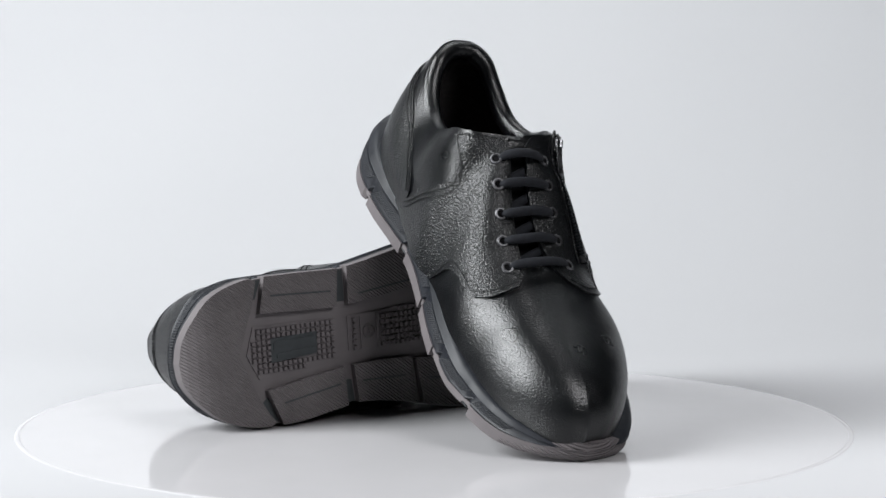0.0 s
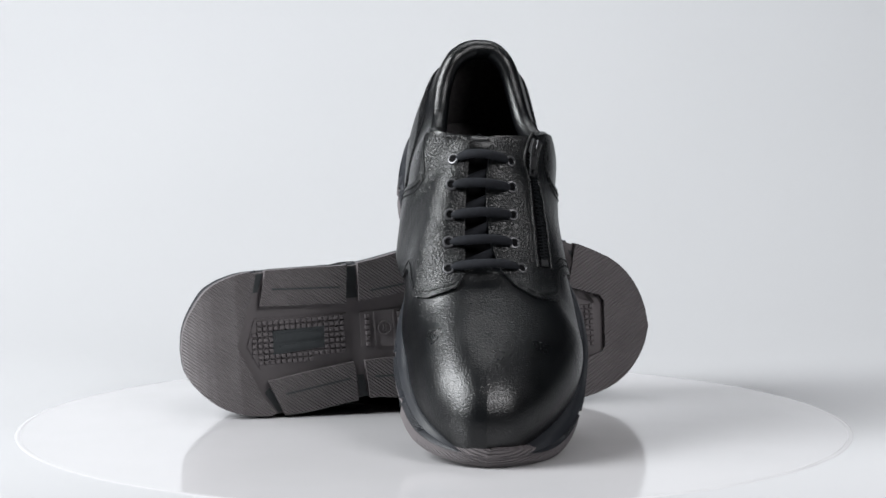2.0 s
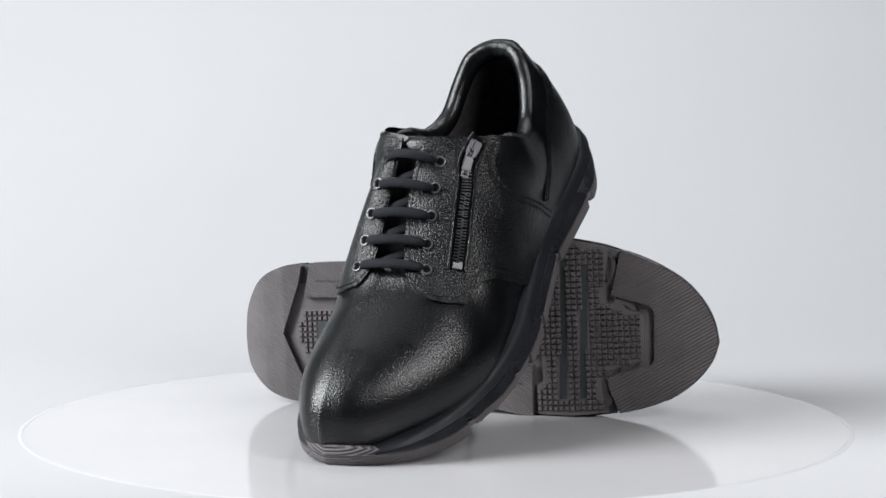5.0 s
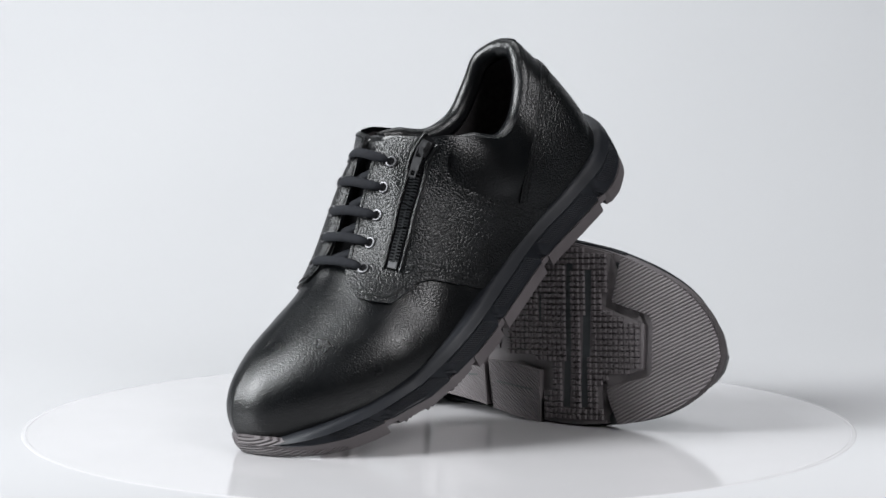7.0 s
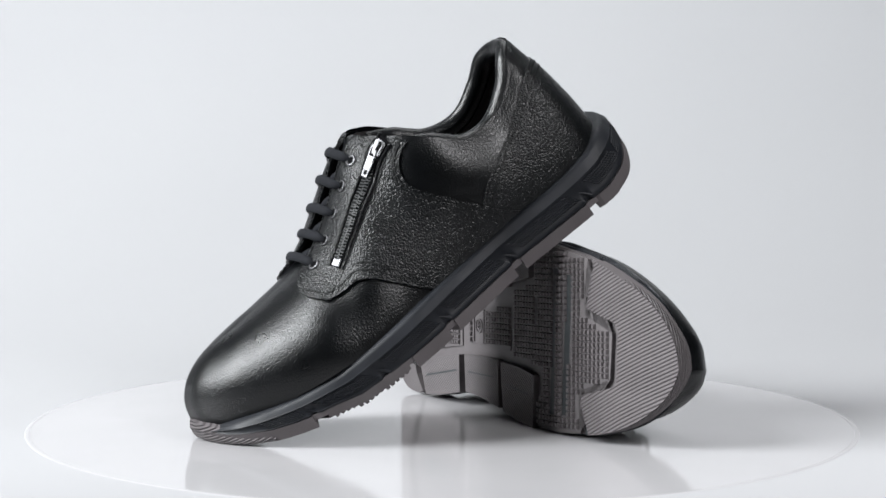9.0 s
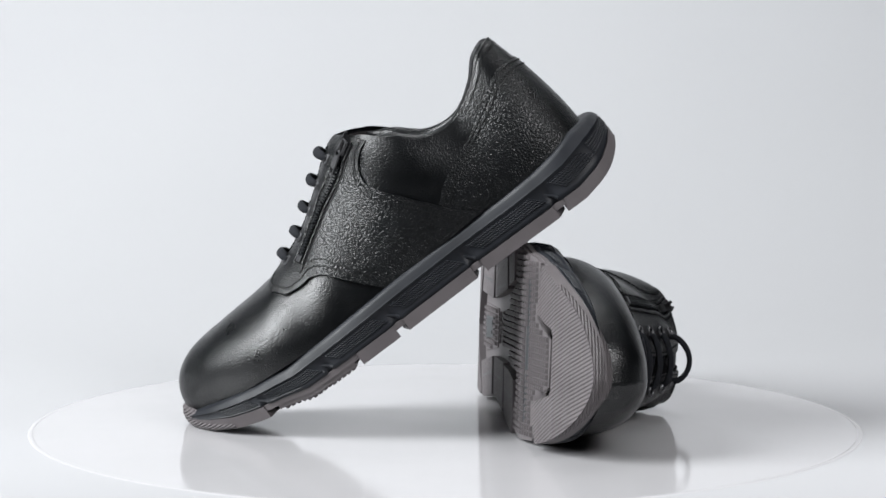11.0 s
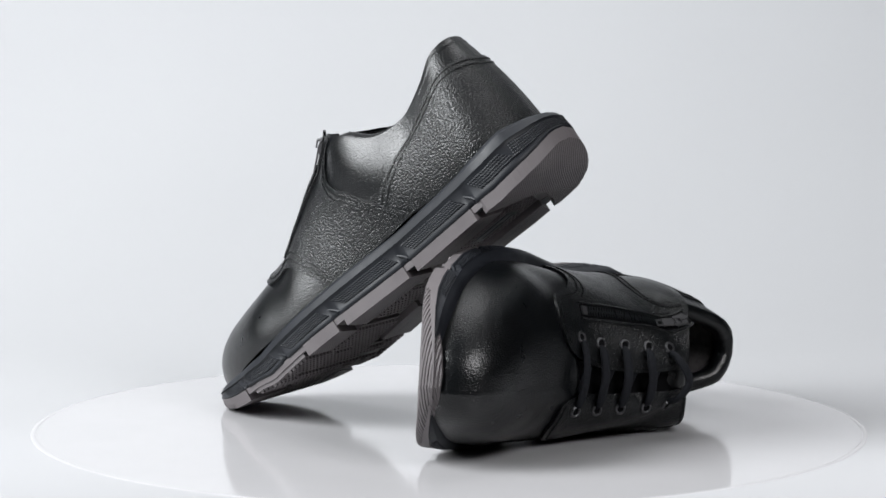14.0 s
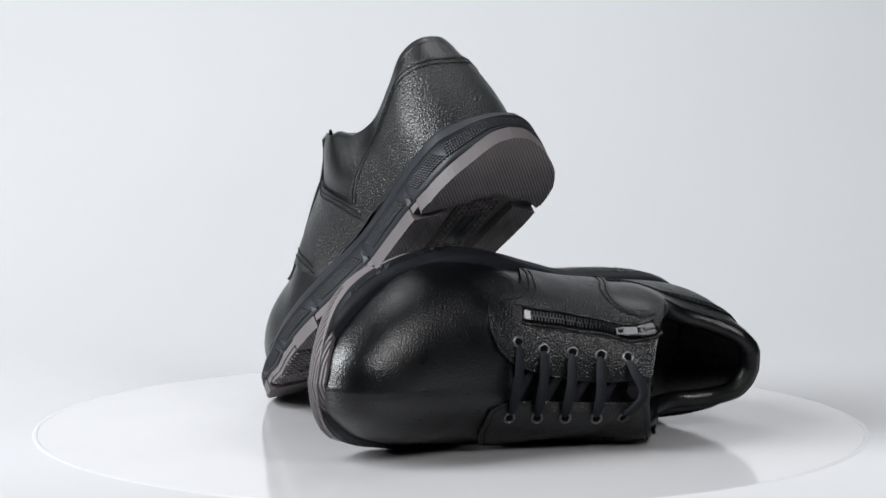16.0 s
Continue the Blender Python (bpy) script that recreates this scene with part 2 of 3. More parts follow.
def basis(p, x, n, side):
    """A frame at p with its z along n and its x near x."""
    z = Vector((n[0], n[1] * side, n[2])).normalized()
    a = Vector((x[0], x[1] * side, x[2]))
    a = (a - z * a.dot(z)).normalized()
    return Matrix.Translation(milli(p, side)) @ Matrix((a, z.cross(a), z)).transposed().to_4x4()


def stitches(bm, points, lift, side, pitch=2.5):
    """A seam: short sunken-ended threads one after another."""
    fine = along(points, 200)
    xyz = skin_at(fine[:, 0], fine[:, 1], lift)
    d = np.r_[0, np.cumsum(np.linalg.norm(np.diff(xyz, axis=0), axis=1))]
    for k in np.arange(pitch / 2, d[-1], pitch):
        i = min(np.searchsorted(d, k), 198)
        n = skin_normal(fine[i:i + 1, 0], fine[i:i + 1, 1])[0]
        add_box(bm, basis(xyz[i], xyz[i + 1] - xyz[i], n, side), 0.0019, 0.0008, 0.0008)


# panels and seams, as (s, v)
ZIP_QUARTER = [(10.2, 0.88), (10.55, 0.905), (11.3, 0.905), (12.1, 0.905), (13.1, 0.88), (13.75, 0.86), (14.0, 0.80), (14.02, 0.68), (13.8, 0.57), (13.45, 0.455), (13.0, 0.415),
               (12.55, 0.385), (12.15, 0.32), (11.5, 0.20), (10.9, 0.11), (10.15, 0.0), (5.6, 0.0), (5.95, 0.11), (6.72, 0.311), (7.45, 0.41), (8.2, 0.475),
               (8.6, 0.53), (8.62, 0.61), (8.4, 0.69), (7.75, 0.865), (7.8, 0.885), (8.3, 0.88), (9.3, 0.88)]
PLAIN_QUARTER = [(-10.29, 0.885), (-10.7, 0.91), (-11.3, 0.92), (-12.15, 0.92), (-13.3, 0.905), (-13.85, 0.865), (-14.1, 0.79), (-13.95, 0.66), (-13.7, 0.5), (-13.25, 0.345),
                 (-12.8, 0.30), (-12.3, 0.25), (-11.5, 0.16), (-10.6, 0.0), (-5.7, 0.0), (-6.34, 0.17), (-7.4, 0.33), (-8.6, 0.43), (-9.1, 0.475), (-9.2, 0.53), (-8.9, 0.62), (-8.55, 0.70), (-7.95, 0.84), (-8.1, 0.87), (-9.19, 0.875)]
HEEL_EDGE = [(6.6, 0.27), (6.05, 0.48), (5.3, 0.69), (4.4, 0.785), (3.3, 0.80), (2.4, 0.79), (1.4, 0.765), (0.6, 0.745)]
HEEL_PANEL = [(-6.2, 0.0), (6.2, 0.0), *HEEL_EDGE, (0.0, 0.74), *((-s, v) for s, v in HEEL_EDGE[::-1])]
ZIP_LINE = [(8.4, 0.875), (8.8, 0.80), (9.6, 0.675), (10.3, 0.605), (11.5, 0.57), (12.2, 0.555), (12.85, 0.545)]
ZIP_EYELETS = [(10.55, 0.765), (11.42, 0.75), (12.15, 0.74), (12.78, 0.735), (13.38, 0.722)]
PLAIN_EYELETS = [(-10.55, 0.76), (-11.45, 0.76), (-12.25, 0.765), (-12.85, 0.755), (-13.48, 0.735)]


def upper(shoe, side):
    bm = bmesh.new()
    s = np.linspace(-LAST, LAST, 305)
    v = np.linspace(0, 1, 37)
    sg, vg = np.meshgrid(s, v, indexing="ij")
    vg = vg * top_edge(sg)
    # the tongue lies deeper between the lace facings
    dent = 8.0 * np.clip((np.abs(sg) - 10.2) / 0.6, 0, 1) * np.clip((13.75 - np.abs(sg)) / 0.35, 0, 1) * np.clip((vg - 0.82) / 0.06, 0, 1)
    # creases of the toe cap and soft unevenness of the hide
    # padding under the collar leather
    pad = 1.9 * np.exp(-((np.abs(sg) - 6.8) / 1.5) ** 2) * np.sin(math.pi * np.clip((vg - 0.40) / 0.68, 0, 1))
    pts = skin_at(sg, vg, pad - dent)
    for i in range(pts.shape[0]):
        for j in range(0, pts.shape[1]):
            q = Vector(pts[i, j]) * 0.035
            pts[i, j, 2] += 0.55 * noise.noise(q) * min(1, 4 * (1 - vg[i, j])) if abs(sg[i, j]) < 10 else 0.2 * noise.noise(q)
    sheet(bm, pts, side)
    bmesh.ops.remove_doubles(bm, verts=bm.verts[:], dist=0.0002)
    return part("upper", bm, LEATHER, shoe, "smooth black leather vamp and ankle", crease=70)


def collar(shoe, side):
    # padded roll round the opening
    s = np.linspace(-8.0, 8.0, 121)
    v = top_edge(s) - 0.05
    p, n = skin_at(s, v, -5.4), skin_normal(s, v)
    fade = np.clip((8.2 - np.abs(s)) / 1.2, 0.35, 1)
    bm = bmesh.new()
    tube_on(bm, p, n, side, list(0.0066 * fade), list(0.0056 * fade), 20)
    part("collar", bm, LEATHER, shoe, "padded smooth leather collar")
    # lining and insole
    bm = bmesh.new()
    s = np.linspace(-10.4, 10.4, 141)
    f = np.linspace(0, 1, 14)
    sg, fg = np.meshgrid(s, f, indexing="ij")
    vg = (top_edge(sg) - 0.005) * (0.04 + 0.96 * fg)
    pts = skin_at(sg, vg, -6.0 + 1.4 * fg)
    sheet(bm, pts, side)
    rim = pts[:, 0]
    mid = rim * np.array([1, 0, 1])
    sheet(bm, np.stack([rim, rim * 0.5 + mid * 0.5, mid], 1), side)
    part("lining", bm, LINING, shoe, "dark grey textile lining")
    # tongue: padded top between the facings
    bm = bmesh.new()
    a = np.linspace(-1, 1, 41)
    rows = []
    for k, (back, up) in enumerate(((-7, -3.5), (-3, -2.0), (0.5, -1.2), (2.5, 0.6), (1.8, 2.6), (-1.2, 3.6), (-4.5, 2.6), (-7.5, -0.5), (-10, -6))):
        q = np.stack([s_curve(a, back), -10.5 + a * 21.5, up - 7 * np.abs(a) ** 2.4], 1)
        rows.append(q)
    base = skin_at(np.array([10.3]), np.array([1.0]))[0]
    rows = np.array(rows)
    rows[..., 0] += base[0] - 1.0
    rows[..., 2] += base[2] - 5.0
    sheet(bm, rows, side)
    part("tongue", bm, LEATHER, shoe, "padded leather tongue")


def throat(shoe, side):
    # black sheet added between the facings, standing in for the gap's shade
    bm = bmesh.new()
    row = [(-1, 0.80), (-1, 0.88), (-1, 0.95), (1, 0.999), (1, 0.95), (1, 0.88), (1, 0.80)]
    sg = np.array([[k * w for w, _ in row] for k in np.linspace(10.0, 13.9, 40)])
    vg = np.array([[v for _, v in row]] * 40)
    sheet(bm, skin_at(sg, vg, -3.4), side)
    part("throat_dark_sheet", bm, TAPE, shoe, "matt black sheet added to darken the gap under the laces")


def s_curve(a, back):
    return -back - 3.0 * np.abs(a) ** 2


def panels(shoe, side):
    panel("heel_counter", rounded(HEEL_PANEL), 1.0, 1.4, PEBBLE, shoe, side, "pebbled black leather heel counter")
    zq = panel("zip_quarter", rounded(ZIP_QUARTER), 1.9, 2.4, PEBBLE, shoe, side, "pebbled black leather quarter with zip")
    pq = panel("quarter", rounded(PLAIN_QUARTER), 1.9, 2.4, PEBBLE, shoe, side, "pebbled black leather quarter with eyelets")
    bm = bmesh.new()
    zin = [(13.88, 0.79), (13.88, 0.68), (13.66, 0.58), (13.36, 0.49), (12.98, 0.455), (12.5, 0.425), (12.05, 0.355), (11.45, 0.24), (10.85, 0.145), (10.4, 0.06)]
    stitches(bm, zin, 1.95, side)
    stitches(bm, [(12.4, 0.45), (11.95, 0.38), (11.4, 0.27), (10.8, 0.175), (10.45, 0.11)], 1.95, side)
    zup = [(6.2, 0.10), (6.85, 0.285), (7.5, 0.38), (8.3, 0.445), (8.78, 0.53), (8.8, 0.61), (8.55, 0.70), (7.95, 0.855)]
    stitches(bm, zup, 1.95, side)
    stitches(bm, [(s + 0.16, v - 0.03) for s, v in zup], 1.95, side)
    stitches(bm, [(10.4, 0.86), (11.3, 0.88), (12.1, 0.88), (13.0, 0.855), (13.62, 0.83)], 1.95, side)
    for d in (-0.08, 0.08):
        stitches(bm, [(s, v + d * (0.8 if s > 10 else 1)) for s, v in ZIP_LINE[1:]], 1.95, side)
    part("stitching", bm, THREAD, zq, "black thread seams")
    bm = bmesh.new()
    stitches(bm, [(-10.5, 0.865), (-11.3, 0.893), (-12.2, 0.893), (-13.2, 0.88), (-13.7, 0.845), (-13.93, 0.78), (-13.8, 0.66), (-13.55, 0.51), (-13.15, 0.375), (-12.7, 0.33), (-12.2, 0.28), (-11.45, 0.195), (-10.85, 0.06)], 1.95, side)
    pup = [(-6.55, 0.16), (-7.45, 0.30), (-8.65, 0.395), (-9.25, 0.455), (-9.4, 0.53), (-9.1, 0.63), (-8.75, 0.71), (-8.2, 0.835), (-9.0, 0.85), (-10.2, 0.86)]
    stitches(bm, pup, 1.95, side)
    stitches(bm, [(s - 0.15, v - 0.03) for s, v in pup[:7]], 1.95, side)
    part("stitching", bm, THREAD, pq, "black thread seams")
    bm = bmesh.new()
    for k in (0.035, 0.085):
        inner = [(s - k * 3.4 * min(1, s / 4), v - k * (0.35 if s > 5 else 1.0)) for s, v in (*HEEL_EDGE, (0.0, 0.74))]
        stitches(bm, inner, 1.05, side)
        stitches(bm, [(-s, v) for s, v in inner], 1.05, side)
    part("stitching", bm, THREAD, shoe, "black thread seams round the heel counter")


def lacing(shoe, side):
    ez, ep = np.array(ZIP_EYELETS), np.array(PLAIN_EYELETS)
    for e in (*ez, *ep):
        p = skin_at(e[:1], e[1:], 2.0)[0]
        n = skin_normal(e[:1], e[1:])[0]
        m = basis(p, (1, 0, 0), n, side)
        bm = bmesh.new()
        rows = []
        for a in np.linspace(0, 2 * math.pi, 25)[:-1]:
            rows.append([m @ Vector((r * math.cos(a), r * math.sin(a), z)) for r, z in ((0.0021, -0.0012), (0.0021, 0.0004), (0.0026, 0.0010), (0.0032, 0.0009), (0.0036, 0.0003), (0.0037, -0.0003))])
        add_grid(bm, rows, wrap_u=True)
        part("eyelet", bm, METAL, shoe, "gunmetal eyelet ring")
        # flat black disc in the ring, in place of the hole's shade
        bm = bmesh.new()
        bmesh.ops.create_circle(bm, cap_ends=True, radius=0.0021, segments=16, matrix=m @ Matrix.Translation((0, 0, 0.0001)))
        part("eyelet_hole_shade", bm, TAPE, shoe)
    for k in range(5):
        a = skin_at(ez[k, :1], ez[k, 1:], 0)[0]
        b = skin_at(ep[k, :1], ep[k, 1:], 0)[0]
        na, nb = skin_normal(ez[k, :1], ez[k, 1:])[0], skin_normal(ep[k, :1], ep[k, 1:])[0]
        up = (na + nb) / np.linalg.norm(na + nb)
        f = np.linspace(0, 1, 33)
        arch = 6.4 if k else (8.0 if side > 0 else 14.0)
        p = a + (b - a) * (0.02 + 0.96 * f)[:, None] + up * (arch * np.sin(math.pi * f) ** 0.62)[:, None] + up * 1.6
        if not k and side < 0:
            p -= np.array([1.0, 0, 0]) * (6.0 * np.sin(math.pi * f) ** 2)[:, None]
        p += np.array([1.0, 0, 0]) * (0.9 * np.sin(2 * math.pi * f + k) * 0.5)[:, None]
        p[0] -= na * 4.0
        p[1] -= na * 1.0
        p[-1] -= nb * 4.0
        p[-2] -= nb * 1.0
        n = na + (nb - na) * f[:, None]
        bm = bmesh.new()
        wide = 0.0029 - 0.0014 * np.abs(2 * f - 1) ** 8
        tube_on(bm, p, n, side, list(wide), list(0.00165 + 0.0004 * np.abs(2 * f - 1) ** 4), 12)
        part("lace", bm, LACE, shoe, "flat dark woven lace")
        if k < 4:
            c = skin_at(ep[k + 1, :1], ep[k + 1, 1:], 0)[0]
            p = a + (c - a) * f[:, None] + up * (1.6 * np.sin(math.pi * f) - 2.2)[:, None]
            bm = bmesh.new()
            tube_on(bm, p, np.tile(up, (33, 1)), side, 0.0026, 0.0013, 10)
            part("lace", bm, LACE, shoe, "flat dark woven lace crossing under the facing")


def zipper(shoe, side):
    zipp = zip_tape(shoe, side)
    p, n = path_on(ZIP_LINE, 120, 2.9)
    d = np.r_[0, np.cumsum(np.linalg.norm(np.diff(p, axis=0), axis=1))]
    bm = bmesh.new()
    for k, q in enumerate(np.arange(13.0, d[-1] - 4.5, 0.92)):
        i = min(np.searchsorted(d, q), 117)
        m = basis(p[i], p[i + 1] - p[i], n[i], side)
        add_box(bm, m @ Matrix.Translation((0, 0.00115 * (1 if k % 2 else -1), 0.0001)), 0.0008, 0.0034, 0.0012)
    teeth = part("zip_teeth", bm, NYLON, zipp, "black moulded zip teeth", smooth=False)
    teeth["kind"] = "stuff"
    # bottom stop
    i = min(np.searchsorted(d, d[-1] - 3.0), 117)
    bm = bmesh.new()
    add_box(bm, basis(p[i], p[i + 1] - p[i], n[i], side), 0.0042, 0.0054, 0.0014, 0.0003)
    part("bottom_stop", bm, SILVER, zipp, "small silver bottom stop")
    # slider with its bridge, and the pull hanging down from it
    i = int(np.searchsorted(d, 7.0))
    m = basis(p[i], p[i + 1] - p[i], n[i], side)
    bm = bmesh.new()
    add_box(bm, m @ Matrix.Translation((0, 0, 0.0006)), 0.0095, 0.0072, 0.0022, 0.0007)
    add_box(bm, m @ Matrix.Translation((-0.001, 0, 0.0032)), 0.0060, 0.0022, 0.0010, 0.0003)
    add_box(bm, m @ Matrix.Translation((-0.0037, 0, 0.0022)), 0.0010, 0.0022, 0.0024, 0.0002)
    slider = part("slider", bm, SILVER, zipp, "polished metal zip slider")
    i = int(np.searchsorted(d, 15.5))
    m = basis(p[i] + n[i] * 1.6, p[i + 1] - p[i], n[i], side)
    bm = bmesh.new()
    for y in (-0.0021, 0.0021):
        add_box(bm, m @ Matrix.Translation((-0.0055, y, 0.0003)), 0.0065, 0.0011, 0.0011, 0.0003)
    add_box(bm, m @ Matrix.Translation((-0.0085, 0, 0.0003)), 0.0012, 0.0050, 0.0011, 0.0003)
    add_box(bm, m @ Matrix.Translation((0.0015, 0, 0.0002)), 0.0085, 0.0053, 0.0011, 0.0004)
    for y in (-0.0017, 0.0017):
        add_box(bm, m @ Matrix.Translation((0.0072, y, 0.0002)), 0.0036, 0.0012, 0.0011, 0.0003)
    add_box(bm, m @ Matrix.Translation((0.0092, 0, 0.0002)), 0.0012, 0.0046, 0.0011, 0.0003)
    part("pull_tab", bm, SILVER, slider, "silver pull tab with a slot")


def zip_tape(shoe, side):
    # the tape, sunk between two leather lips
    n = 120
    q = along(ZIP_LINE, n)
    p, nr = path_on(ZIP_LINE, n, 2.05)
    t = np.gradient(p, axis=0)
    t /= np.linalg.norm(t, axis=1)[:, None]
    w = np.cross(nr, t)
    bm = bmesh.new()
    sheet(bm, np.stack([p + w * o + nr * z for o, z in ((-4.7, -0.6), (-4.7, 0.1), (-2.0, 0.15), (2.0, 0.15), (4.7, 0.1), (4.7, -0.6))], 1), side)
    tape = part("zip", bm, TAPE, shoe, "black zip with nylon teeth and metal slider")
    for o in (-5.0, 5.0):
        bm = bmesh.new()
        tube_on(bm, p + w * o + nr * 0.1, nr, side, 0.0009, 0.0010, 8)
        part("lip", bm, PEBBLE, tape, "turned leather edge")
    return tape


# ---- sole ----
def edge(half, n=400):
    return along(ZIP_EDGE if half > 0 else PLAIN_EDGE, n)


def outward(p, half):
    d = np.gradient(p, axis=0)
    d /= np.linalg.norm(d, axis=1)[:, None]
    return np.stack([-d[:, 1], d[:, 0]], 1) * half


def outline(n, grow=0.0):
    """The sole's outline, closed, from the heel along the zip's side to the toe and back."""
    a, b = edge(1, n // 2 + 1), edge(-1, n // 2 + 1)
    a, b = a + outward(a, 1) * grow, b + outward(b, -1) * grow
    return np.vstack([a[:-1], b[:0:-1]])


NOTCHES = {1: (46.5, 105.5, 160, 208, 252.5), -1: (55, 107.5, 158, 206, 247)}
WALL = ((0, -1.6), (0.05, -0.2), (0.14, 0.3), (0.2, -0.4), (0.62, -1.3), (0.68, -0.5), (0.74, -1.3), (0.88, -2.4), (0.96, -3.8), (1.0, -5.4), (0.97, -19.0))


def wall_point(half, x, f, off=0.0):
    """Points on the midsole's flank at length x and height f from 0 to 1."""
    p = edge(half)
    o = outward(p, half)
    x, f = np.broadcast_arrays(np.asarray(x, float), np.asarray(f, float))
    order = np.argsort(p[:, 0])
    px = p[order]
    ox = o[order]
    y = np.interp(x, px[:, 0], px[:, 1])
    nx, ny = np.interp(x, px[:, 0], ox[:, 0]), np.interp(x, px[:, 0], ox[:, 1])
    d = np.interp(f, [w[0] for w in WALL[:10]], [w[1] for w in WALL[:10]]) + off
    lo = ground(x) + 7.0
    return np.stack([x + nx * d, y + ny * d, lo + (wall_top(x) - lo) * f], -1)


def midsole(shoe, side):
    bm = bmesh.new()
    n = 640
    base = outline(n)
    grown = outline(n, 1.0) - base
    x = base[:, 0]
    half = np.where(np.arange(n) < n // 2, 1, -1)
    gap = np.zeros(n)
    for h in (1, -1):
        for c in NOTCHES[h]:
            gap = np.maximum(gap, np.where(half == h, np.clip(1.9 - np.abs(x - c) * 0.7, 0, 1), 0))
    rows = []
    lo, hi = ground(x) + 7.0, wall_top(x)
    for f, off in WALL:
        cut = gap * 3.2 * max(0, 1 - f / 0.34)
        rows.append(np.c_[base + grown * (off - cut)[:, None], lo + (hi - lo) * f])
    sheet(bm, np.array(rows), side, wrap_v=True)
    sole = part("midsole", bm, RUBBER, shoe, "dark charcoal sculpted rubber midsole", crease=55)
    for h in (1, -1):
        ends = (12.0, *NOTCHES[h], 292.0)
        for a, b in zip(ends[:-1], ends[1:]):
            # knurled insert, leaning towards the toe
            lo_x, hi_x = (a + 3.5, b - 8.5) if b < 260 else (a + 4, b - 14)
            if a < 20:
                lo_x, hi_x = a - 1, b - 10
            w = hi_x - lo_x
            nu, nv = int(w / 0.42), 26
            u, f = np.meshgrid(np.linspace(0, 1, nu), np.linspace(0, 1, nv), indexing="ij")
            lean = 8.0 if b < 260 else 4.0
            xs = lo_x + w * u + lean * f
            fs = 0.22 + 0.38 * f
            stud = np.clip(1.5 * np.sin(math.pi * w * u / 1.7) ** 2 * np.sin(math.pi * 5.5 * f) ** 2, 0, 1)
            edge_drop = np.where((u < 0.01) | (u > 0.99) | (f < 0.01) | (f > 0.99), -1.4, 0.0)
            bm = bmesh.new()
            sheet(bm, wall_point(h, xs, fs, 0.15 + 0.75 * stud + edge_drop), side)
            part("side_panel", bm, RUBBER, sole, "finely knurled insert", crease=60)
        for c in NOTCHES[h]:
            # rib that rises from each notch
            k = np.linspace(0, 1, 15)
            for dx, r in ((-2.6, 0.0011), (3.4, 0.0010)):
                p = wall_point(h, c + dx + 13.5 * k ** 1.3, 0.13 + 0.50 * k, -0.75)
                o = wall_point(h, c + dx + 13.5 * k ** 1.3, 0.13 + 0.50 * k, 0.25) - p
                bm = bmesh.new()
                tube_on(bm, p, o, side, list(r * (1 - 0.6 * k)), list(r * (1 - 0.6 * k)), 8)
                part("rib", bm, RUBBER, sole)
    # the knurled band goes on round the back of the heel
    a, b = edge(1), edge(-1)
    oa, ob = outward(a, 1), outward(b, -1)
    ka, kb = a[:, 0] < 13, b[:, 0] < 13
    p = np.vstack([a[ka][::-1], b[kb][1:]])
    o = np.vstack([oa[ka][::-1], ob[kb][1:]])
    d = np.r_[0, np.cumsum(np.linalg.norm(np.diff(p, axis=0), axis=1))]
    w = np.linspace(0, d[-1], int(d[-1] / 0.42))
    p, o = (np.stack([np.interp(w, d, q[:, i]) for i in (0, 1)], 1) for q in (p, o))
    rows = []
    for f in np.linspace(0, 1, 26):
        stud = np.clip(1.5 * np.sin(math.pi * w / 1.7) ** 2 * math.sin(math.pi * 5.5 * f) ** 2, 0, 1)
        off = np.interp(0.22 + 0.38 * f, [q[0] for q in WALL[:10]], [q[1] for q in WALL[:10]]) + 0.15 + 0.75 * stud + (-1.4 if f in (0, 1) else 0)
        lo = ground(p[:, 0]) + 7.0
        rows.append(np.c_[p + o * off[:, None], lo + (wall_top(p[:, 0]) - lo) * (0.22 + 0.38 * f)])
    bm = bmesh.new()
    sheet(bm, np.array(rows), side)
    part("side_panel", bm, RUBBER, sole, "finely knurled insert", crease=60)
    return sole


def slab(bm, poly, side, low, high, step=6.0, chamfer=0.0):
    """A block of the tread: a polygon that follows the sole's curve from height low (out) to high (in)."""
    poly = np.asarray(poly, float)
    face = bm.faces.new([bm.verts.new((x, y, 0)) for x, y in poly])
    tri = bmesh.ops.triangulate(bm, faces=[face])["faces"]
    made = list({g for f in tri for g in (f, *f.edges, *f.verts)})
    for k in np.arange(math.ceil(poly[:, 0].min() / step) * step, poly[:, 0].max(), step):
        made = bmesh.ops.bisect_plane(bm, geom=[g for g in made if g.is_valid], plane_co=(k, 0, 0), plane_no=(1, 0, 0))["geom"]
    faces = [g for g in made if isinstance(g, bmesh.types.BMFace) and g.is_valid]
    top = bmesh.ops.extrude_face_region(bm, geom=faces)
    lifted = {g for g in top["geom"] if isinstance(g, bmesh.types.BMVert)}
    for vert in {w for f in faces for w in f.verts} | lifted:
        x, y, z = vert.co
        vert.co = milli((x, y, ground(x) + (low if vert in lifted else high)), side)


def inside(poly, x, y):
    poly = np.asarray(poly)
    c = False
    for (ax, ay), (bx, by) in zip(poly, np.roll(poly, -1, 0)):
        if (ay > y) != (by > y) and x < (bx - ax) * (y - ay) / (by - ay) + ax:
            c = not c
    return c


def clip_edge(half, x0, x1, n=14, grow=0.2):
    """The sole's outline between two lengths, on one side."""
    p = edge(half)
    p = p + outward(p, half) * grow
    k = np.argsort(p[:, 0])
    xs = np.linspace(x0, x1, n)
    return [(x, float(np.interp(x, p[k, 0], p[k, 1]))) for x in xs]


